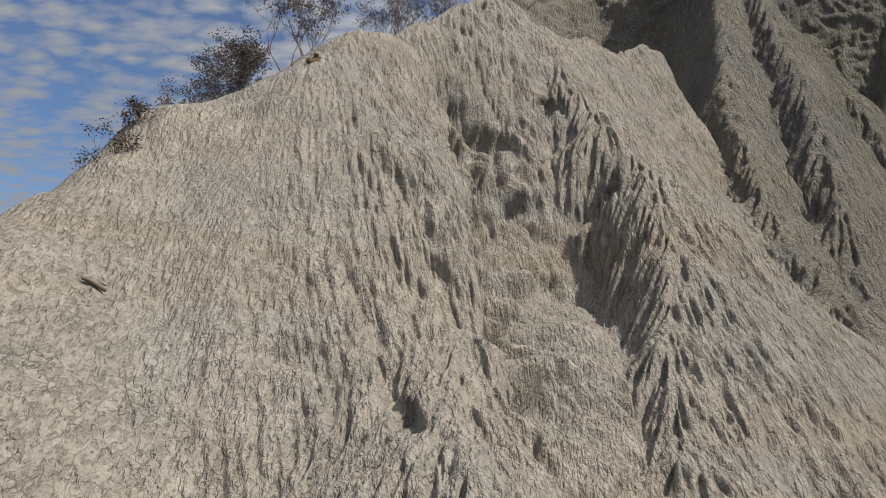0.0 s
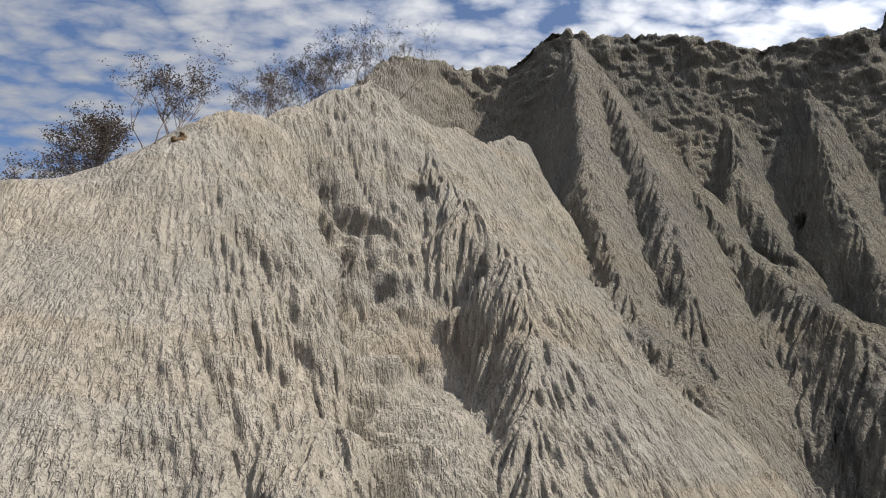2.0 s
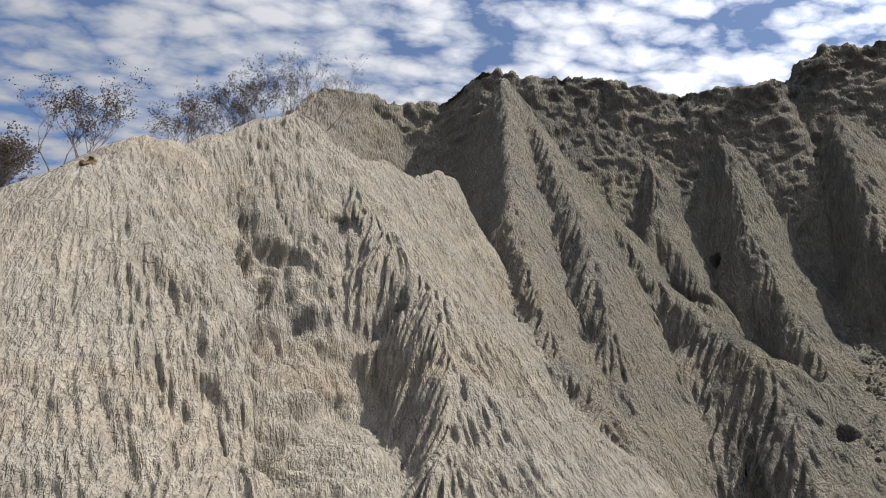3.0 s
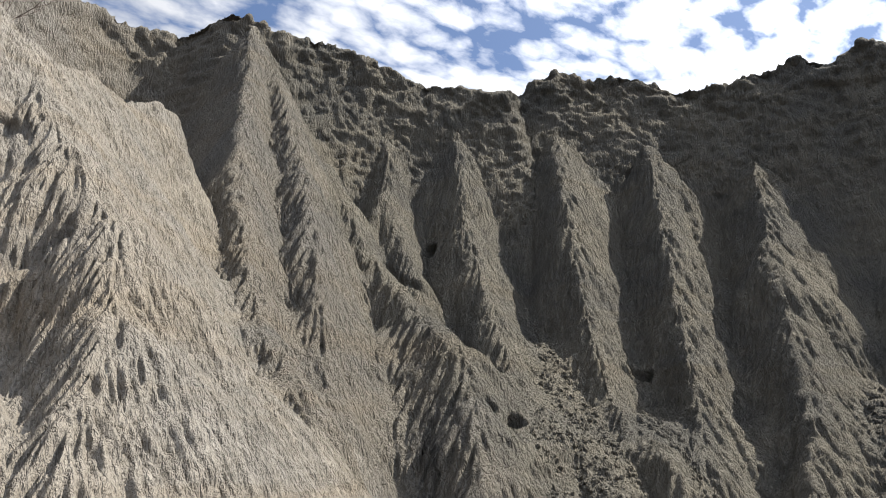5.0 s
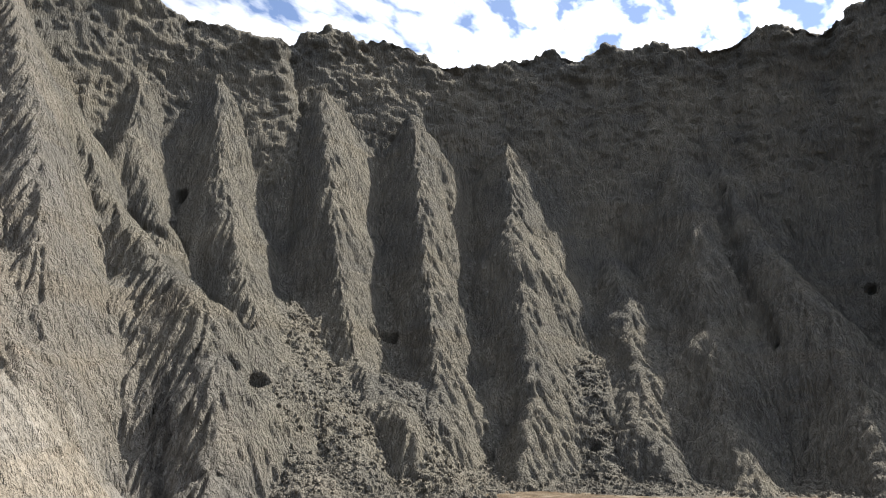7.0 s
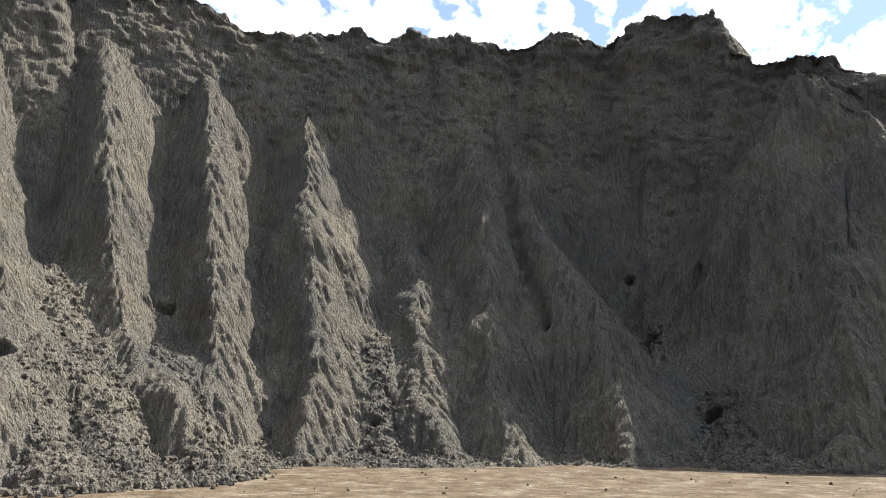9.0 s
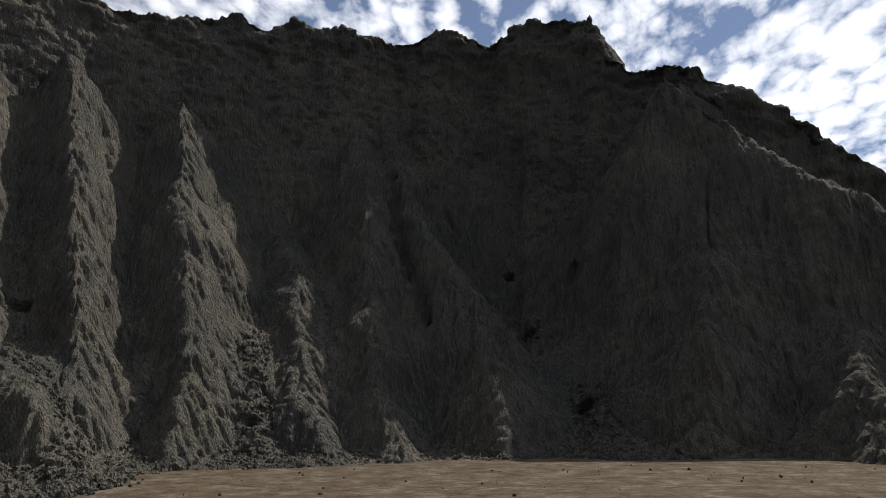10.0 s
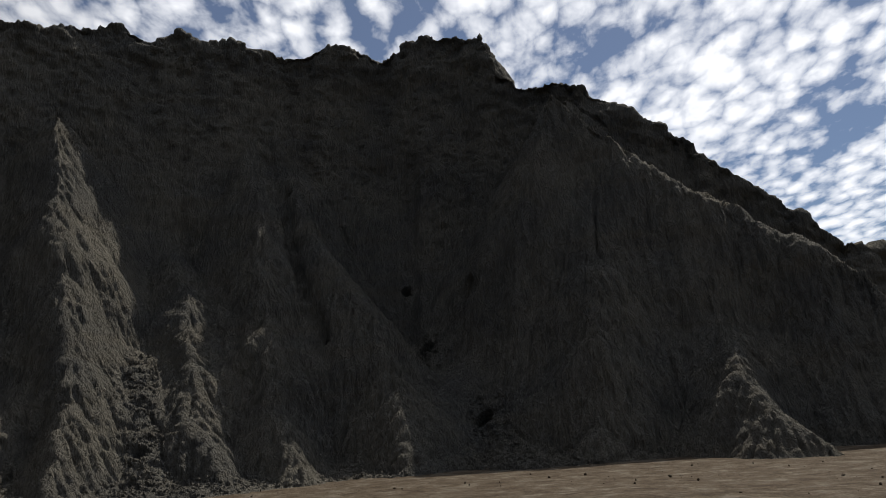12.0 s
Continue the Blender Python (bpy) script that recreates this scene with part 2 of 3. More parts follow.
CREST = ((-4.0, 24.0, 12.0), (0.7, 30.0, 17.2), (3.2, 32.8, 21.2), (5.5, 34.6, 22.0), (7.6, 34.7, 21.7), (9.6, 33.7, 21.6), (10.9, 30.7, 21.9), (13.0, 29.3, 20.8), (15.1, 28.3, 20.5), (18.4, 26.3, 18.8), (21.9, 23.5, 18.1), (22.8, 24.2, 18.8), (24.5, 23.2, 20.2), (25.4, 22.5, 19.7), (26.9, 21.3, 20.1), (28.8, 19.6, 19.1), (30.3, 17.7, 19.1), (31.0, 16.9, 19.5), (32.4, 15.2, 20.3), (32.9, 14.1, 19.4), (33.8, 13.1, 20.5), (34.2, 12.0, 20.1), (35.0, 10.7, 20.4), (36.3, 8.3, 20.2), (36.7, 5.7, 20.7), (37.0, 3.6, 20.0), (36.6, 1.0, 20.9), (35.5, -1.5, 20.1), (34.5, -2.1, 18.0), (33.9, -3.2, 16.5), (33.2, -4.4, 16.4), (32.6, -5.7, 15.7), (32.0, -8.0, 13.7), (31.5, -9.5, 12.8), (30.5, -10.9, 10.8), (29.7, -12.7, 8.8), (28.9, -14.3, 6.9), (30.5, -17.5, 6.3), (33.5, -22.0, 7.0), (34.5, -28.0, 7.2), (33.0, -36.0, 6.6))
WALL = [cliff(CREST)]
SPURS = [
    spur(((11.4, 29.4, 20.6), (10.6, 27.1, 17.0), (9.4, 23.8, 13.3), (8.5, 21.4, 10.7), (7.9, 19.5, 8.5), (7.4, 17.1, 6.1), (7.1, 15.2, 4.3), (7.0, 12.9, 2.7)), 1.9, 2.5, 0.3, 0.3),
    spur(((12.2, 28.5, 18.3), (11.5, 24.5, 14.0), (10.9, 22.0, 11.1), (10.2, 19.5, 8.3), (9.5, 17.4, 5.6), (9.0, 15.6, 3.0)), 1.8, 1.9, 0.3, 0),
    spur(((13.6, 28.6, 16.1), (13.4, 24.6, 12.1), (13.4, 21.2, 8.2), (13.2, 18.4, 6.0), (12.8, 15.8, 4.1), (12.0, 14.1, 2.4), (10.9, 12.6, 0.4)), 1.3, 2.2, 0.35, 0.4),
    spur(((20.1, 25.7, 17.9), (18.0, 22.1, 10.6), (16.9, 19.2, 6.7), (15.9, 17.1, 4.2), (15.2, 14.6, 2.3)), 1.4, 2.2, 0.3, 0.4),
    spur(((17.6, 27.4, 17.7), (15.9, 24.6, 12.2), (15.5, 21.9, 8.2), (14.7, 19.8, 6.0)), 1.7, 1.9, 0.3, 0),
    spur(((23.3, 22.1, 16.0), (21.2, 19.6, 10.5), (19.6, 17.4, 6.6), (18.1, 15.3, 3.7), (17.3, 13.9, 2.5), (16.3, 11.9, 1.2)), 1.4, 2.4, 0.25, 0.4),
    spur(((26.2, 19.4, 15.2), (24.1, 17.4, 10.8), (22.2, 15.7, 7.2), (20.3, 13.9, 4.1), (18.6, 12.5, 1.6)), 1.5, 2.2, 0.25, 0.4),
    spur(((29.0, 16.1, 14.4), (25.9, 14.2, 9.5), (23.8, 12.7, 6.3), (22.1, 11.5, 3.8), (20.7, 10.8, 2.1), (18.8, 10.1, 0.5)), 1.4, 1.9, 0.25, 0.4),
    spur(((30.7, 11.9, 9.0), (27.2, 10.0, 6.2), (24.1, 8.8, 3.3), (22.4, 8.1, 1.5), (21.3, 6.8, 0.3)), 1.15, 1.5, 0.3, 0.3),
    spur(((33.7, 9.7, 14.0), (29.0, 7.8, 8.3), (25.6, 6.9, 4.5), (23.2, 6.0, 1.9), (21.9, 5.1, 0.5)), 1.2, 1.5, 0.3, 0.3),
    spur(((33.8, 7.8, 13.0), (30.2, 5.8, 8.5), (27.9, 4.6, 6.6), (26.6, 3.3, 5.1), (24.9, 2.7, 2.9), (22.6, 2.1, 0.6)), 1.1, 1.6, 0.3, 0.3),
    spur(((31.9, -5.0, 14.9), (28.9, -5.0, 9.6), (26.8, -4.4, 6.5), (24.6, -3.6, 3.6), (23.2, -3.2, 0.8)), 1.6, 1.2, 0.35, 0.3),
    spur(((28.8, -8.9, 6.6), (25.5, -8.1, 3.9), (22.9, -7.3, 2.1), (21.4, -7.4, 1.2), (20.4, -8.2, 0.3)), 2.0, 1.2, 0.4, 0.3),
    spur(((31.3, -4.2, 15.0), (29.9, -6.1, 12.2), (28.6, -7.9, 9.6), (27.6, -9.6, 8.2), (26.4, -11.0, 6.6), (25.3, -12.6, 5.2)), 1.9, 2.1, 0.35, 0),
    spur(((13.2, 18.4, 5.9), (12.8, 15.8, 4.2), (12.0, 14.1, 2.5), (10.9, 12.6, 0.5)), 1.25, 1.2, 0.5, 0.4),
]
# fans of fallen clods in the gullies
TALUS = [
    spur(((18.8, 18.6, 5.6), (17.2, 16.4, 3.5), (15.6, 13.8, 1.8), (14.4, 11.8, 0.7), (13.4, 10.4, 0.1)), 1.2, 1.2, 0.5, 0.3),
    spur(((18.5, 14.4, 2.8), (17.4, 12.9, 1.5), (16.2, 11.1, 0.6), (15.5, 10.1, 0.1)), 1.1, 1.1, 0.5, 0.3),
    spur(((15.0, 17.1, 3.9), (14.2, 14.7, 2.1), (13.3, 12.6, 0.9), (12.2, 10.8, 0.2)), 1.2, 1.2, 0.5, 0.3),
    spur(((24.7, 10.8, 3.6), (22.3, 9.5, 1.4), (20.6, 8.5, 0.3)), 1.2, 1.2, 0.5, 0.3),
    spur(((31.1, 0.5, 4.1), (28.1, 0.2, 2.1), (25.6, -0.1, 0.5)), 0.8, 0.8, 0.8, 0.3),
]
FORMS = HILL + WALL + SPURS + TALUS


def base_height(X, Y):
    z, owner = np.full(X.shape, -0.5, np.float32), np.zeros(X.shape, np.int16)
    top = z.copy()
    for number, form in enumerate(FORMS):
        h = form(X, Y).astype(np.float32)
        owner = np.where(h > top, number, owner)
        top = np.maximum(top, h)
        # loose talus rounds out the gullies' lower ends
        high = np.maximum(z, h)
        low = np.clip((7.0 - high) / 5.0, 0, 1) * np.clip((high - 0.3) / 1.2, 0, 1) if number >= len(HILL) else 0.0
        z = smooth_max(z, h, 0.35 + 1.7 * low)
    return z, owner


GZ, OWNER = base_height(GX, GY)

# the way of the steepest fall at every place
d_a, d_l = np.gradient(GZ, bearing, range_log)
fall_r, fall_a = -d_l / RR_, -d_a / RR_
FX, FY = fall_r * np.sin(AA_) + fall_a * np.cos(AA_), fall_r * np.cos(AA_) - fall_a * np.sin(AA_)
steep = np.sqrt(FX * FX + FY * FY) + 1e-6
FX, FY = FX / steep, FY / steep

# columns spaced evenly along the visible slope
weight = np.sqrt(np.diff(np.exp(range_log))[None, :] ** 2 + np.diff(GZ, axis=1) ** 2) / RR_[:, 1:]
weight *= np.where(np.diff(GZ, axis=1) < -0.02, 0.45, 1.0) * np.where(GZ[:, 1:] < -0.15, 0.15, 1.0)
PR = np.empty((COLUMNS, STEPS), np.float32)
for i in range(COLUMNS):
    way = np.concatenate(([0], np.cumsum(weight[i])))
    PR[i] = np.interp(np.linspace(0, way[-1], STEPS), way, range_log)
for _ in range(60):   # neighbours keep step
    PR[1:-1] = (PR[:-2] + 2 * PR[1:-1] + PR[2:]) / 4
COL = np.repeat(np.arange(COLUMNS)[:, None], STEPS, 1)


def cell(u):
    return np.clip((u - range_log[0]) / (range_log[1] - range_log[0]), 0, RINGS - 1.001)


row = cell(PR)
lo = row.astype(np.int32)
part_of = row - lo
PZ = GZ[COL, lo] * (1 - part_of) + GZ[COL, lo + 1] * part_of
PO = OWNER[COL, np.rint(row).astype(np.int32)]
PX = CENTRE[0] + np.sin(AA_) * np.exp(PR)
PY = CENTRE[1] + np.cos(AA_) * np.exp(PR)
STEEP = steep[COL, lo] * (1 - part_of) + steep[COL, lo + 1] * part_of

TABLE = np.random.default_rng(7).standard_normal((1024, 1024)).astype(np.float32)


def lattice(x, y):
    """Smooth random values, one to a unit."""
    ix, iy = np.floor(x).astype(np.int32), np.floor(y).astype(np.int32)
    fx, fy = x - ix, y - iy
    fx, fy = fx * fx * (3 - 2 * fx), fy * fy * (3 - 2 * fy)
    ix, iy, jx, jy = ix & 1023, iy & 1023, (ix + 1) & 1023, (iy + 1) & 1023
    return (TABLE[ix, iy] * (1 - fx) + TABLE[jx, iy] * fx) * (1 - fy) + (TABLE[ix, jy] * (1 - fx) + TABLE[jx, jy] * fx) * fy


def rills(width, length, shift, number=6):
    """Random flutes of a width, drawn out down the slope for a length, in metres."""
    stride = length / (2 * number) / np.sqrt(1 + STEEP * STEEP)
    total = lattice(PX / width + shift, PY / width + shift)
    for sign in (1, -1):
        x, y = PX.copy(), PY.copy()
        for _ in range(number):
            u = np.hypot(x - CENTRE[0], y - CENTRE[1])
            a = np.arctan2(x - CENTRE[0], y - CENTRE[1])
            i = np.clip((a - bearing[0]) / (bearing[1] - bearing[0]), 0, COLUMNS - 1).astype(np.int32)
            j = cell(np.log(u)).astype(np.int32)
            x += sign * stride * FX[i, j]
            y += sign * stride * FY[i, j]
            total += lattice(x / width + shift, y / width + shift)
    return (total / total.std()).astype(np.float32)


def lumps(width, shift):
    q = PZ / width * 0.7
    value = lattice(PX / width + q + shift, PY / width - q * 0.6) + 0.5 * lattice(PX / width * 2.1 - q, PY / width * 2.1 + q * 1.7 + shift)
    return value / value.std()


def blocks(width, shift):
    """Uneven lumps on a steep face, by the way round the hollow and the height."""
    u, v = (AA_ * 24.0 + PR * 3.0) / width, PZ / width
    value = lattice(u + shift, v * 0.9 + shift) + 0.6 * lattice(u * 2.1 - shift, v * 1.9 + shift)
    return value / value.std()


def crust(v):
    """Rounded backs between deep, narrow cracks."""
    return -np.log1p(np.exp(-3.0 * np.maximum(v, -1.05 + 0.15 * v))) / 3.0 + 0.4


on_hill = (PO < len(HILL)).astype(np.float32)
rough = 1.0 - on_hill
away = np.exp(PR)
fallen = np.where((PO == len(HILL)) | (PO > len(HILL) + len(SPURS)), 1.0, 0.15)      # spurs keep their flutes, loose clods lie between
apron = np.clip((1.45 - STEEP) / 0.5, 0, 1) * rough * np.clip((7.0 - PZ) / 3.0, 0, 1) * fallen
west = np.clip((-0.4 - PX) / 2.2, 0, 1)      # the sunny side of the hill is worn smooth
fluted = on_hill * (1 - 0.8 * west * west * (3 - 2 * west))
relief = fluted * (0.035 * crust(rills(0.5, 3.0, 3.3)) + 0.045 * crust(rills(0.12, 1.1, 11.7, 8)) + 0.062 * crust(rills(0.05, 0.34, 23.1)))
steady = 1 / (1 + 0.6 * np.maximum(STEEP - 1.5, 0))
sheer = rough * np.clip((STEEP - 1.9) / 1.2, 0, 1) * (PO == len(HILL))
relief += rough * steady * (1 - apron) * (1 - 0.65 * sheer) * (0.035 * crust(rills(1.2, 6.0, 41.9)) + 0.025 * crust(rills(0.4, 1.8, 57.3)) + 0.065 * crust(rills(0.17, 0.9, 71.1)) + 0.085 * crust(rills(0.1, 0.6, 87.7)))
relief += sheer * (0.06 * crust(blocks(0.55, 15.5)) + 0.08 * crust(blocks(0.26, 29.1)))
relief += rough * (0.012 + 0.03 * apron) * (1 - sheer) * crust(lumps(0.5, 5.5)) + (0.02 * rough * (1 - sheer) + 0.05 * apron + 0.008 * on_hill) * crust(lumps(0.2, 9.1)) + 0.03 * lumps(2.3, 1.9) * (1.2 + rough)
# rain gullies down the shaded wall
shaded = rough * np.clip((PX - 20.0) / 5.0, 0, 1) * np.clip((16.0 - PY) / 4.0, 0, 1)
relief += shaded * (0.3 * crust(rills(2.0, 12.0, 131.3, 9)) + 0.12 * crust(rills(0.8, 6.0, 151.7, 9)))
relief += rough * 0.17 * np.exp(-(along(CREST, PX, PY)[1] / 0.5) ** 2) * (crust(blocks(0.45, 3.7)) + 0.6 * blocks(0.9, 8.2))
relief *= np.clip((PZ + 0.35) / 0.5, 0.15, 1)

# rain-washed channels and hollows
CHANNELS = [
    (((-1.06, 7.46, 2.66), (-0.84, 7.15, 2.21), (-0.67, 7.05, 2.00), (-0.52, 6.52, 1.50), (-0.26, 5.79, 1.10)), 0.09, 0.12),
    (((-0.92, 8.72, 4.32), (-0.60, 8.63, 4.01), (-0.20, 8.14, 3.17), (0.06, 7.66, 2.37), (0.22, 6.79, 1.78), (0.30, 6.25, 1.45)), 0.13, 0.16),
    (((0.49, 11.76, 5.60), (0.91, 11.08, 4.28), (1.06, 8.71, 2.75), (1.06, 7.78, 1.91), (1.11, 6.65, 1.28), (1.26, 6.41, 0.97)), 0.6, 0.75),
    (((-0.14, 8.17, 3.18), (-0.03, 7.84, 2.63)), 0.1, 0.12),
    (((-0.38, 6.24, 1.32), (-0.17, 5.74, 1.11)), 0.06, 0.08),
    (((-2.70, 8.99, 4.94), (-1.90, 7.62, 3.23), (-1.45, 6.53, 1.78)), 0.4, 0.12),
    (((2.18, 11.24, 4.16), (1.84, 10.94, 3.38), (1.29, 8.44, 2.32)), 0.3, 0.3),
    (((1.26, 12.88, 6.89), (0.97, 11.92, 5.37), (0.83, 10.63, 3.91), (0.73, 7.99, 2.40)), 0.3, 0.25),
    (((6.15, 19.45, 9.74), (6.32, 17.49, 6.80), (6.32, 15.27, 4.61), (6.90, 12.98, 2.70)), 0.2, 0.08),
    (((14.88, 22.76, 8.65), (15.28, 21.17, 7.47), (15.84, 20.39, 6.50)), 0.12, 0.3),
    (((26.62, 17.78, 12.04), (25.39, 16.32, 8.80), (24.26, 15.25, 6.68)), 0.2, 0.3),
    (((32.57, 7.70, 12.07), (30.15, 6.95, 8.09), (28.11, 6.00, 5.66), (26.46, 5.21, 3.82)), 0.25, 0.4),
    (((15.95, 17.15, 4.24), (15.26, 15.16, 2.67), (15.17, 14.62, 2.29)), 0.12, 0.2),
]
for line, wide, deep in CHANNELS:
    _, d, _ = along(line, PX, PY)
    relief -= deep * np.exp(-(d / wide) ** 2) * (0.75 + 0.25 * lattice(PX * 3, PY * 3 + PZ * 2))
PITS = [
    ((8.13, 13.76, 2.44), 0.17, 0.38),
    ((13.41, 14.25, 2.58), 0.22, 0.51),
    ((12.83, 14.37, 2.90), 0.12, 0.27),
    ((17.37, 23.47, 9.70), 0.26, 0.59),
    ((20.59, 16.09, 4.58), 0.28, 0.63),
    ((30.20, 0.07, 6.35), 0.39, 0.89),
    ((30.58, 1.77, 4.17), 0.29, 0.67),
    ((25.98, -0.12, 1.58), 0.22, 0.49),
    ((32.66, 2.66, 7.01), 0.23, 0.52),
    ((21.51, 9.17, 1.04), 0.18, 0.41),
    ((26.36, 5.10, 4.34), 0.16, 0.35),
    ((1.72, 12.82, 6.48), 0.20, 0.16),
    ((0.05, 10.75, 4.96), 0.07, 0.06),
    ((2.46, 11.13, 4.43), 0.11, 0.08),
]
for (x, y, z), radius, deep in PITS:
    d = np.sqrt((PX - x) ** 2 + (PY - y) ** 2 + (0.8 * (PZ - z)) ** 2) / radius + 0.22 * lattice(PX * 4 + 2 * PY, PZ * 4)
    relief -= deep * np.clip((1.15 - d) / 0.3, 0, 1)

# outward normals
P = np.stack((PX, PY, PZ), -1)
t_a, t_r = np.gradient(P, axis=0), np.gradient(P, axis=1)
normal = np.cross(t_r, t_a)
normal /= np.linalg.norm(normal, axis=-1, keepdims=True) + 1e-9
normal *= np.where(normal[..., 2:] < 0, -1, 1)
P = P + normal * relief[..., None]


def sheet(name, faces, mat):
    """A mesh of some of the terrain's faces."""
    used, index = np.unique(faces.ravel(), return_inverse=True)
    mesh = bpy.data.meshes.new(name)
    co = P.reshape(-1, 3)[used].astype(np.float32)
    mesh.vertices.add(len(co))
    mesh.vertices.foreach_set("co", co.ravel())
    mesh.loops.add(index.size)
    mesh.loops.foreach_set("vertex_index", index.astype(np.int32).ravel())
    mesh.polygons.add(len(faces))
    mesh.polygons.foreach_set("loop_start", np.arange(0, index.size, 4, dtype=np.int32))
    mesh.polygons.foreach_set("use_smooth", np.ones(len(faces), bool))
    mesh.update(calc_edges=True)
    mesh.validate()
    mesh.materials.append(mat)
    return new(name, mesh)


number = np.arange(COLUMNS * STEPS).reshape(COLUMNS, STEPS)
quads = np.stack((number[:-1, :-1], number[:-1, 1:], number[1:, 1:], number[1:, :-1]), -1).reshape(-1, 4)
quads = quads[:, ::-1]
kept = PZ.reshape(-1)[quads].max(1) > -0.3
quads, whose = quads[kept], PO.reshape(-1)[quads[kept][:, 0]]
hill = tagged(sheet("mud_hill", quads[whose < len(HILL)], HILL_MUD), "pale beige mudstone hill with fluted, cracked clay slopes", "hill", kind="structure")
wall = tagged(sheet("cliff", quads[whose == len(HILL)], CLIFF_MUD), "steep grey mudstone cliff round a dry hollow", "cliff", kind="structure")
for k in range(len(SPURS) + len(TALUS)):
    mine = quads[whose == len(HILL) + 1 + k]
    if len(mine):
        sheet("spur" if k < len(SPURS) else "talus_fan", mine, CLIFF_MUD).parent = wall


def ground():
    """One sheet of trodden earth that reaches the horizon."""
    bm = bmesh.new()
    rings = [0.0, 1, 2, 3, 4, 5.5, 7, 9, 11, 13, 15, 17, 19, 21, 23, 25, 28, 32, 40, 60, 120, 400, 1500]
    last = None
    for r in rings:
        loop = []
        for k in range(96):
            a = 2 * math.pi * k / 96
            x, y = CENTRE[0] + r * math.sin(a), CENTRE[1] + r * math.cos(a)
            z = 0.06 * noise.noise((x * 0.25, y * 0.25, 0.0)) if r < 60 else 0.0
            loop.append(bm.verts.new((x, y, z)))
            if r == 0:
                break
        if last:
            for k in range(96):
                a, b = loop[k], loop[(k + 1) % 96]
                bm.faces.new((last[0], b, a) if len(last) == 1 else (last[k], last[(k + 1) % 96], b, a))
        last = loop
    bmesh.ops.recalc_face_normals(bm, faces=bm.faces)
    mesh = bpy.data.meshes.new("ground")
    bm.to_mesh(mesh)
    mesh.materials.append(EARTH)
    for p in mesh.polygons:
        p.use_smooth = True
    return tagged(new("ground", mesh), "flat dry brown earth with pale dusty patches", "ground", kind="structure")


ground()


# ---- things ----
def part(name, mesh, mat, parent, label=""):
    mesh.materials.append(mat)
    ob = new(name, mesh)
    ob.parent = parent
    return tagged(ob, label)


def mesh_of(name, verts, faces, smooth=False):
    mesh = bpy.data.meshes.new(name)
    mesh.from_pydata(verts, [], faces)
    mesh.update()
    if smooth:
        for p in mesh.polygons:
            p.use_smooth = True
    return mesh


def tube(verts, faces, points, radii, sides=5):
    """A tapered limb along some points."""
    rings = []
    for k, (p, r) in enumerate(zip(points, radii)):
        way = (points[min(k + 1, len(points) - 1)] - points[max(k - 1, 0)]).normalized()
        u = way.orthogonal().normalized()
        v = way.cross(u)
        rings.append(len(verts))
        for j in range(sides):
            a = 2 * math.pi * j / sides
            verts.append(p + (u * math.cos(a) + v * math.sin(a)) * r)
    for a, b in zip(rings, rings[1:]):
        for j in range(sides):
            k = (j + 1) % sides
            faces.append((a + j, a + k, b + k, b + j))
    faces.append(tuple(rings[-1] + j for j in range(sides)))


def shrub(base, height, spread, stems, seed, leaves=26, label="thin dark shrub with sparse dusty leaves on the hill's crest"):
    """Several thin stems from one root that fork upwards, with small folded leaves in loose tufts at the twigs' ends."""
    rng = random.Random(seed)
    thing = tagged(new("shrub"), label, "shrub", "shrubs on the crest")
    thing.location = base
    leaf_v, leaf_f = [], []

    def leaf(p):
        way = Vector((rng.uniform(-1, 1), rng.uniform(-1, 1), rng.uniform(-0.7, 0.7))).normalized()
        across = way.orthogonal().normalized()
        across.rotate(Matrix.Rotation(rng.uniform(0, 6.28), 3, way))
        long, wide = rng.uniform(0.025, 0.05), rng.uniform(0.006, 0.011)
        n = len(leaf_v)
        droop = way.cross(across) * 0.008
        leaf_v.extend((p, p + way * long * 0.5 + across * wide + droop, p + way * long, p + way * long * 0.5 - across * wide + droop))
        leaf_f.extend(((n, n + 1, n + 2), (n, n + 2, n + 3)))

    def grow(bark_v, bark_f, p, way, length, radius, depth):
        points, here = [p.copy()], p.copy()
        for _ in range(4):
            way = (way + Vector((rng.gauss(0, 0.13), rng.gauss(0, 0.13), rng.gauss(0.05, 0.08)))).normalized()
            here = here + way * length / 4
            points.append(here.copy())
        tube(bark_v, bark_f, points, [radius * (1 - 0.14 * k) for k in range(5)], 5 if depth > 1 else 3)
        if depth <= 1:
            for _ in range(leaves if depth == 0 else leaves // 3):
                q = points[rng.choice((2, 3, 4, 4))]
                leaf(q + Vector((rng.gauss(0, 0.035), rng.gauss(0, 0.035), rng.gauss(0.01, 0.03))))
        if depth > 0:
            for k in range(rng.choice((2, 3, 3))):
                turn = Vector((rng.gauss(0, 0.55), rng.gauss(0, 0.55), rng.uniform(-0.1, 0.5)))
                grow(bark_v, bark_f, points[-1 if k < 2 else 2], (way + turn).normalized(), length * rng.uniform(0.58, 0.8), radius * 0.58, depth - 1)

    for k in range(stems):
        lean = Vector((rng.uniform(-1, 1) * spread, rng.uniform(-1, 1) * spread, 1)).normalized()
        bark_v, bark_f = [], []
        grow(bark_v, bark_f, Vector((rng.gauss(0, 0.05), rng.gauss(0, 0.05), -0.15)), lean, height * rng.uniform(0.36, 0.46) + 0.08, 0.011 * height ** 0.5, 4)
        part("stem", mesh_of("stem", bark_v, bark_f, True), BARK, thing)
    part("leaves", mesh_of("leaves", leaf_v, leaf_f), LEAF, thing)
    return thing


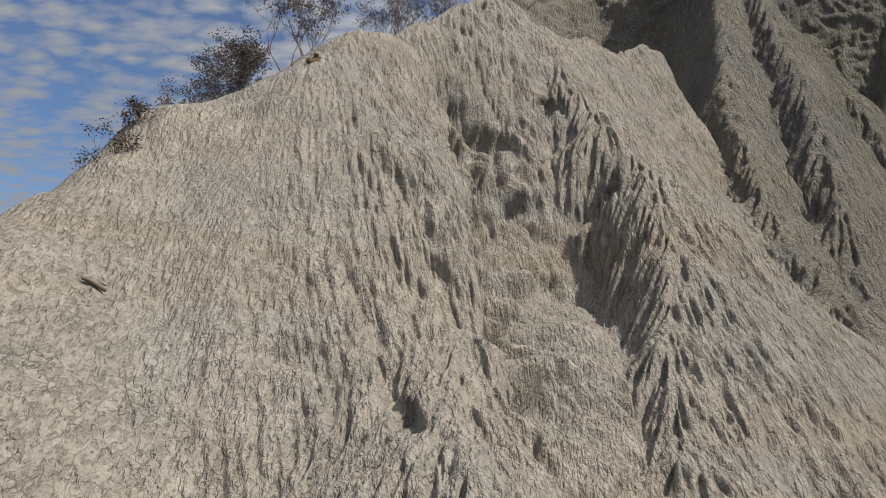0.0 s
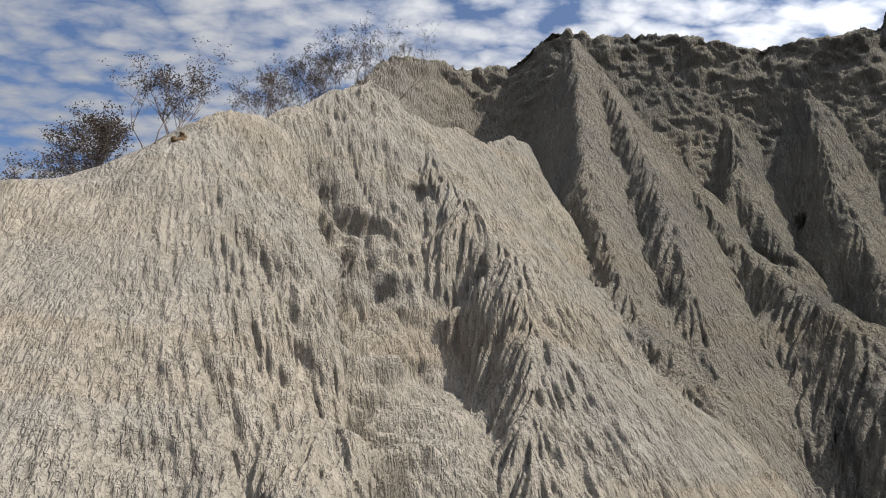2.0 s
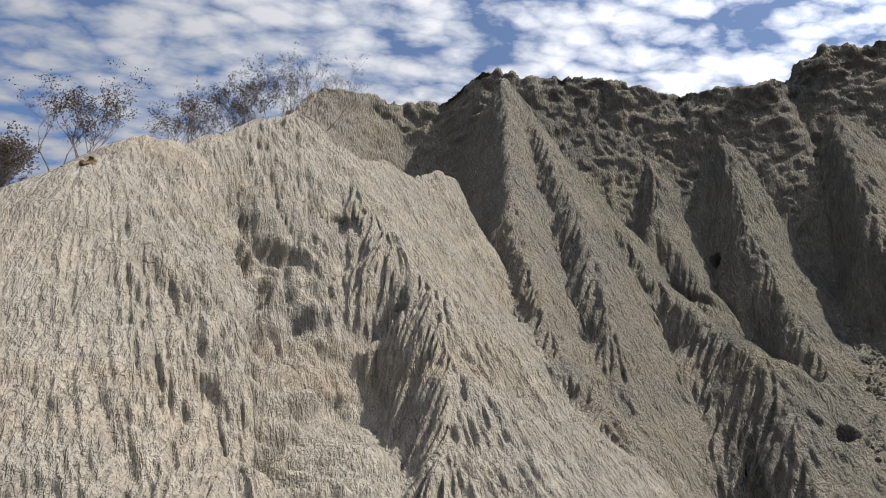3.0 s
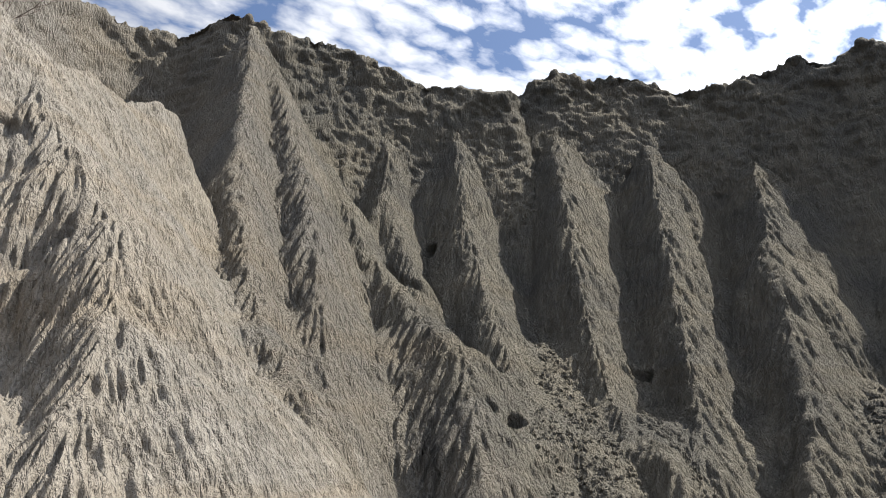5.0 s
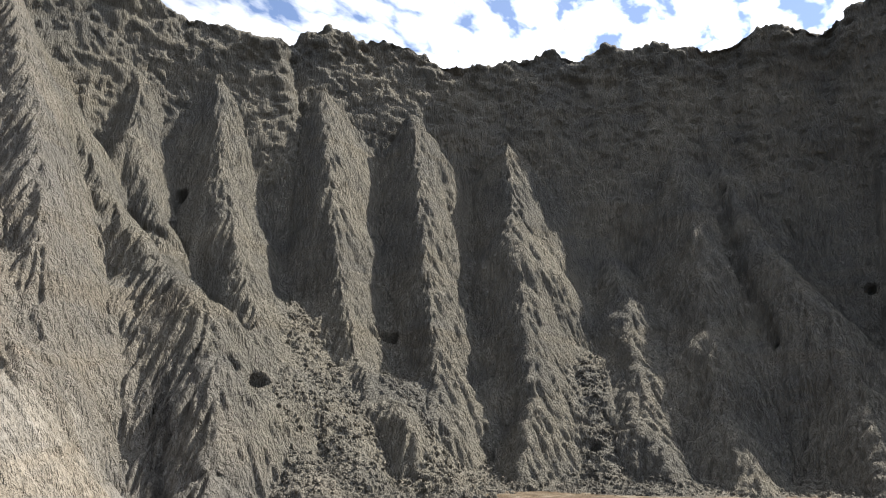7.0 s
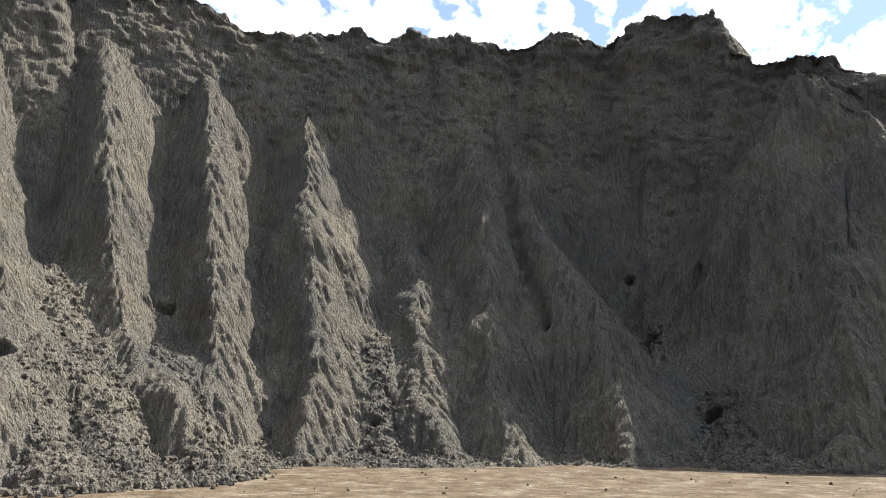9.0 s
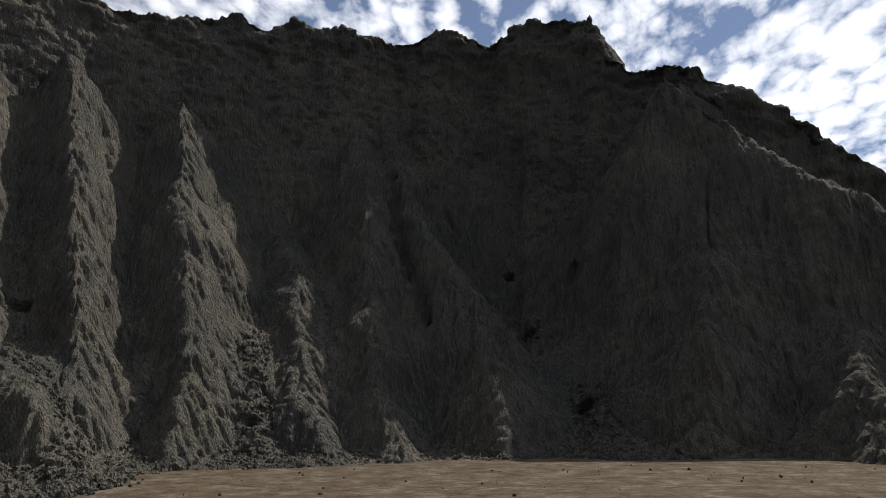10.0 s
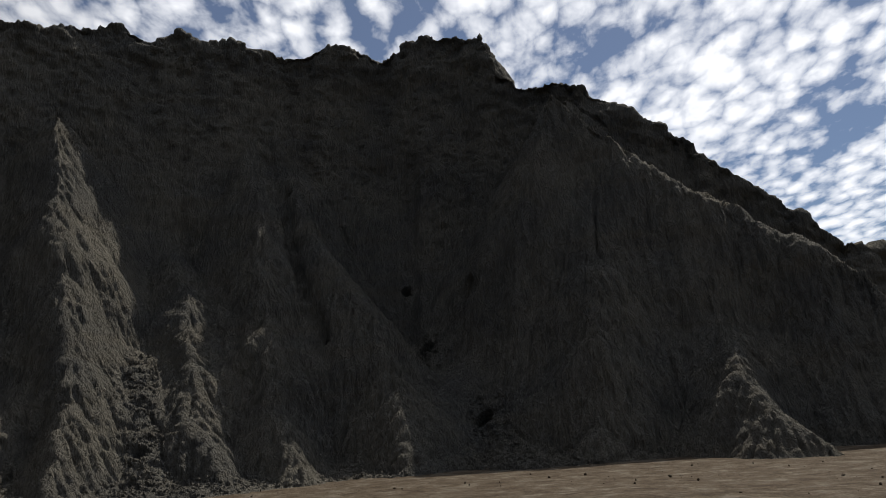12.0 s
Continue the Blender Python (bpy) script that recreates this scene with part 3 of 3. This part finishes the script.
for place, height, spread, stems, seed, leaves in (
    ((-2.52, 10.61, 6.04), 1.58, 0.35, 2, 1, 22),
    ((-2.24, 10.67, 6.32), 0.93, 0.30, 5, 2, 22),
    ((-3.05, 10.26, 5.52), 0.80, 0.50, 4, 3, 24),
    ((-3.28, 10.08, 5.29), 0.68, 0.50, 3, 4, 22),
    ((-3.67, 9.52, 4.84), 0.60, 0.70, 3, 5, 14),
    ((-3.87, 8.57, 4.47), 0.30, 0.60, 2, 6, 12),
    ((-3.91, 8.00, 3.93), 0.30, 0.60, 2, 7, 12),
    ((-3.98, 7.63, 3.60), 0.30, 0.70, 2, 8, 8),
    ((-3.80, 9.47, 4.74), 0.53, 0.80, 2, 9, 10),
    ((-1.56, 13.36, 7.27), 1.27, 0.60, 3, 10, 22),
    ((-1.15, 13.91, 7.64), 1.40, 0.50, 4, 11, 24),
    ((-0.75, 14.44, 8.14), 1.30, 0.50, 4, 12, 24),
    ((-0.22, 14.17, 8.77), 0.80, 0.50, 4, 13, 24),
    ((0.23, 14.87, 9.11), 1.30, 0.45, 4, 14, 24),
    ((0.82, 15.56, 9.29), 1.52, 0.50, 4, 15, 22),
    ((1.32, 16.13, 8.97), 2.23, 0.50, 3, 16, 20),
    ((3.56, 33.81, 20.86), 1.32, 0.70, 3, 17, 14),
    ((-3.45, 9.93, 5.11), 0.59, 0.60, 3, 18, 20),
    ((-3.15, 10.24, 5.44), 0.80, 0.45, 4, 19, 24),
):
    shrub(place, height * 1.1, spread, stems, seed, leaves // 3)


def height_at(x, y):
    z, _ = base_height(np.array([[x]], np.float32), np.array([[y]], np.float32))
    return max(float(z[0, 0]), 0.0)


CLOD_V = [Vector(v).normalized() for v in ((0, 1, 1.6), (0, -1, 1.6), (0, 1, -1.6), (0, -1, -1.6), (1, 1.6, 0), (-1, 1.6, 0), (1, -1.6, 0), (-1, -1.6, 0), (1.6, 0, 1), (1.6, 0, -1), (-1.6, 0, 1), (-1.6, 0, -1))]
hull = bmesh.new()
for v in CLOD_V:
    hull.verts.new(v)
bmesh.ops.convex_hull(hull, input=hull.verts)
hull.verts.index_update()
CLOD_F = [tuple(v.index for v in f.verts) for f in hull.faces]
CLOD_V = [v.co.copy() for v in hull.verts]
hull.free()


def clods(name, places, mat, label, category):
    """Loose lumps of dried mud, each of its own shape: places are of (x, y, z, size)."""
    rng = random.Random(len(places))
    verts, faces = [], []
    for x, y, z, size in places:
        n = len(verts)
        turn = Euler((rng.uniform(0, 6), rng.uniform(0, 6), rng.uniform(0, 6))).to_matrix()
        wide = Vector((rng.uniform(0.7, 1.3), rng.uniform(0.6, 1.1), rng.uniform(0.5, 0.9)))
        for v in CLOD_V:
            q = turn @ Vector((v.x * wide.x, v.y * wide.y, v.z * wide.z)) * size * rng.uniform(0.75, 1.15)
            verts.append((x + q.x, y + q.y, z + q.z))
        faces.extend(tuple(n + k for k in f) for f in CLOD_F)
    mesh = mesh_of(name, verts, faces)
    mesh.materials.append(mat)
    return tagged(new(name, mesh), label, category, kind="stuff")


LEDGE = ((-2.93, 9.72, 5.27), (-2.60, 9.81, 5.42), (-2.23, 9.90, 5.72), (-1.89, 9.97, 5.96))
rng = np.random.default_rng(21)
loose = np.argwhere(((apron > 0.3) | ((PO == len(HILL)) & (PZ < 6.0) & (away < 27))) & (P[..., 2] > 0.0) & (away < 34))
picked = loose[rng.choice(len(loose), 8500, replace=False)]
clods("rubble", [(*P[i, j], 0.028 * away[i, j] / 14 * (1 + 1.8 * rng.random() ** 3)) for i, j in picked], CLIFF_MUD, "loose grey mud clods lying below the cliff", "rubble")
heap = []
for k in range(700):
    f = rng.random()
    x, y = 11.3 + 5.4 * f + rng.normal(0, 0.25), 11.4 - 1.6 * math.sin(f * 2.6) + rng.normal(0, 0.35)
    heap.append((x, y, height_at(x, y) + 0.02, 0.05 + 0.13 * rng.random() ** 2))
clods("clod_heap", heap, CLIFF_MUD, "heap of broken grey mud clods along the cliff's foot", "rubble")
strewn = []
for k in range(330):
    a, r = math.radians(rng.uniform(52, 128)), rng.uniform(13, 24) - 4 * rng.random() ** 3
    x, y = CENTRE[0] + r * math.sin(a), CENTRE[1] + r * math.cos(a)
    if height_at(x, y) < 0.02:
        strewn.append((x, y, 0.01, 0.01 + 0.038 * rng.random() ** 4))
clods("pebbles", strewn, EARTH, "small crumbs of earth strewn over the ground", "pebbles")


ledge = []
for a, b in zip(LEDGE, LEDGE[1:]):
    for k in range(34):
        f = rng.random()
        p = Vector(a).lerp(Vector(b), f)
        ledge.append((p.x + rng.normal(0, 0.03), p.y + rng.normal(0.0, 0.06), p.z + rng.normal(0.06, 0.03), 0.03 + 0.045 * rng.random()))
clods("soil_ledge", ledge, TURF, "dark rooty topsoil edge along the hill's crest", "soil")


def branch(name, points, thick, label, fork=None):
    """A dry broken branch that lies along some points."""
    verts, faces = [], []
    points = [Vector(p) for p in points]
    tube(verts, faces, points, [thick * (1 - 0.15 * abs(k - 1)) for k in range(len(points))], 7)
    thing = tagged(new(name, mesh_of(name, verts, faces, True)), label, "branch")
    thing.data.materials.append(WOOD)
    if fork:
        verts, faces = [], []
        tube(verts, faces, [Vector(p) for p in fork], [thick * 0.8, thick * 0.6, thick * 0.3], 6)
        part("fork", mesh_of("fork", verts, faces, True), WOOD, thing)
    return thing


def bank():
    """A low washed-out bank of earth with an undercut lip."""
    verts, faces = [], []
    cols, rows = 40, 9
    for i in range(cols):
        f = i / (cols - 1)
        x, y = 22.8 - 3.6 * f, -11.1 - 1.8 * f + 0.2 * math.sin(f * 7)
        tall = 0.34 * math.sin(math.pi * f) ** 0.7
        for j in range(rows):
            g = j / (rows - 1)
            back = -0.12 * (1 - g) + (0.06 if j == 1 else 0.0) + 2.6 * max(g - 0.25, 0)
            up = tall * min(g / 0.25, 1) * (1 - max(g - 0.3, 0) / 0.7) + 0.05 * noise.noise((x * 2 + g * 5, y * 2, g * 3)) * math.sin(math.pi * f)
            verts.append((x + 0.85 * back, y - 0.5 * back, up - 0.03))
    for i in range(cols - 1):
        for j in range(rows - 1):
            k = i * rows + j
            faces.append((k, k + 1, k + rows + 1, k + rows))
    mesh = mesh_of("earth_bank", verts, faces, True)
    mesh.materials.append(EARTH)
    return tagged(new("earth_bank", mesh), "low pale earth bank with a dark undercut edge", "bank", kind="structure")


branch("dry_branch", ((-3.21, 6.35, 2.39), (-3.12, 6.39, 2.35), (-3.02, 6.41, 2.28)), 0.024, "short dark broken branch stuck on the clay slope", ((-3.12, 6.39, 2.35), (-3.08, 6.44, 2.35), (-3.05, 6.46, 2.33)))
bank()


def far_ridge():
    """A low scrubby rise beyond the hollow."""
    verts, faces = [], []
    cols, rows = 160, 14
    for i in range(cols):
        a = math.radians(100 + 70 * i / (cols - 1))
        for j in range(rows):
            f = j / (rows - 1)
            r = 50 + 22 * f
            x, y = r * math.sin(a), r * math.cos(a)
            z = 7.6 * math.sin(min(f * 1.9, 1.57)) - 0.4 + 1.0 * noise.fractal((x * 0.2, y * 0.2, 1.0), 1.0, 2.0, 5) * f - 0.05 * max(0, i - 120)
            verts.append((x, y, z))
    for i in range(cols - 1):
        for j in range(rows - 1):
            k = i * rows + j
            faces.append((k, k + 1, k + rows + 1, k + rows))
    mesh = mesh_of("far_rise", verts, faces, True)
    mesh.materials.append(SCRUB)
    return tagged(new("far_rise", mesh), "low dark scrub-covered rise beyond the hollow", "hill", kind="structure")


far_ridge()
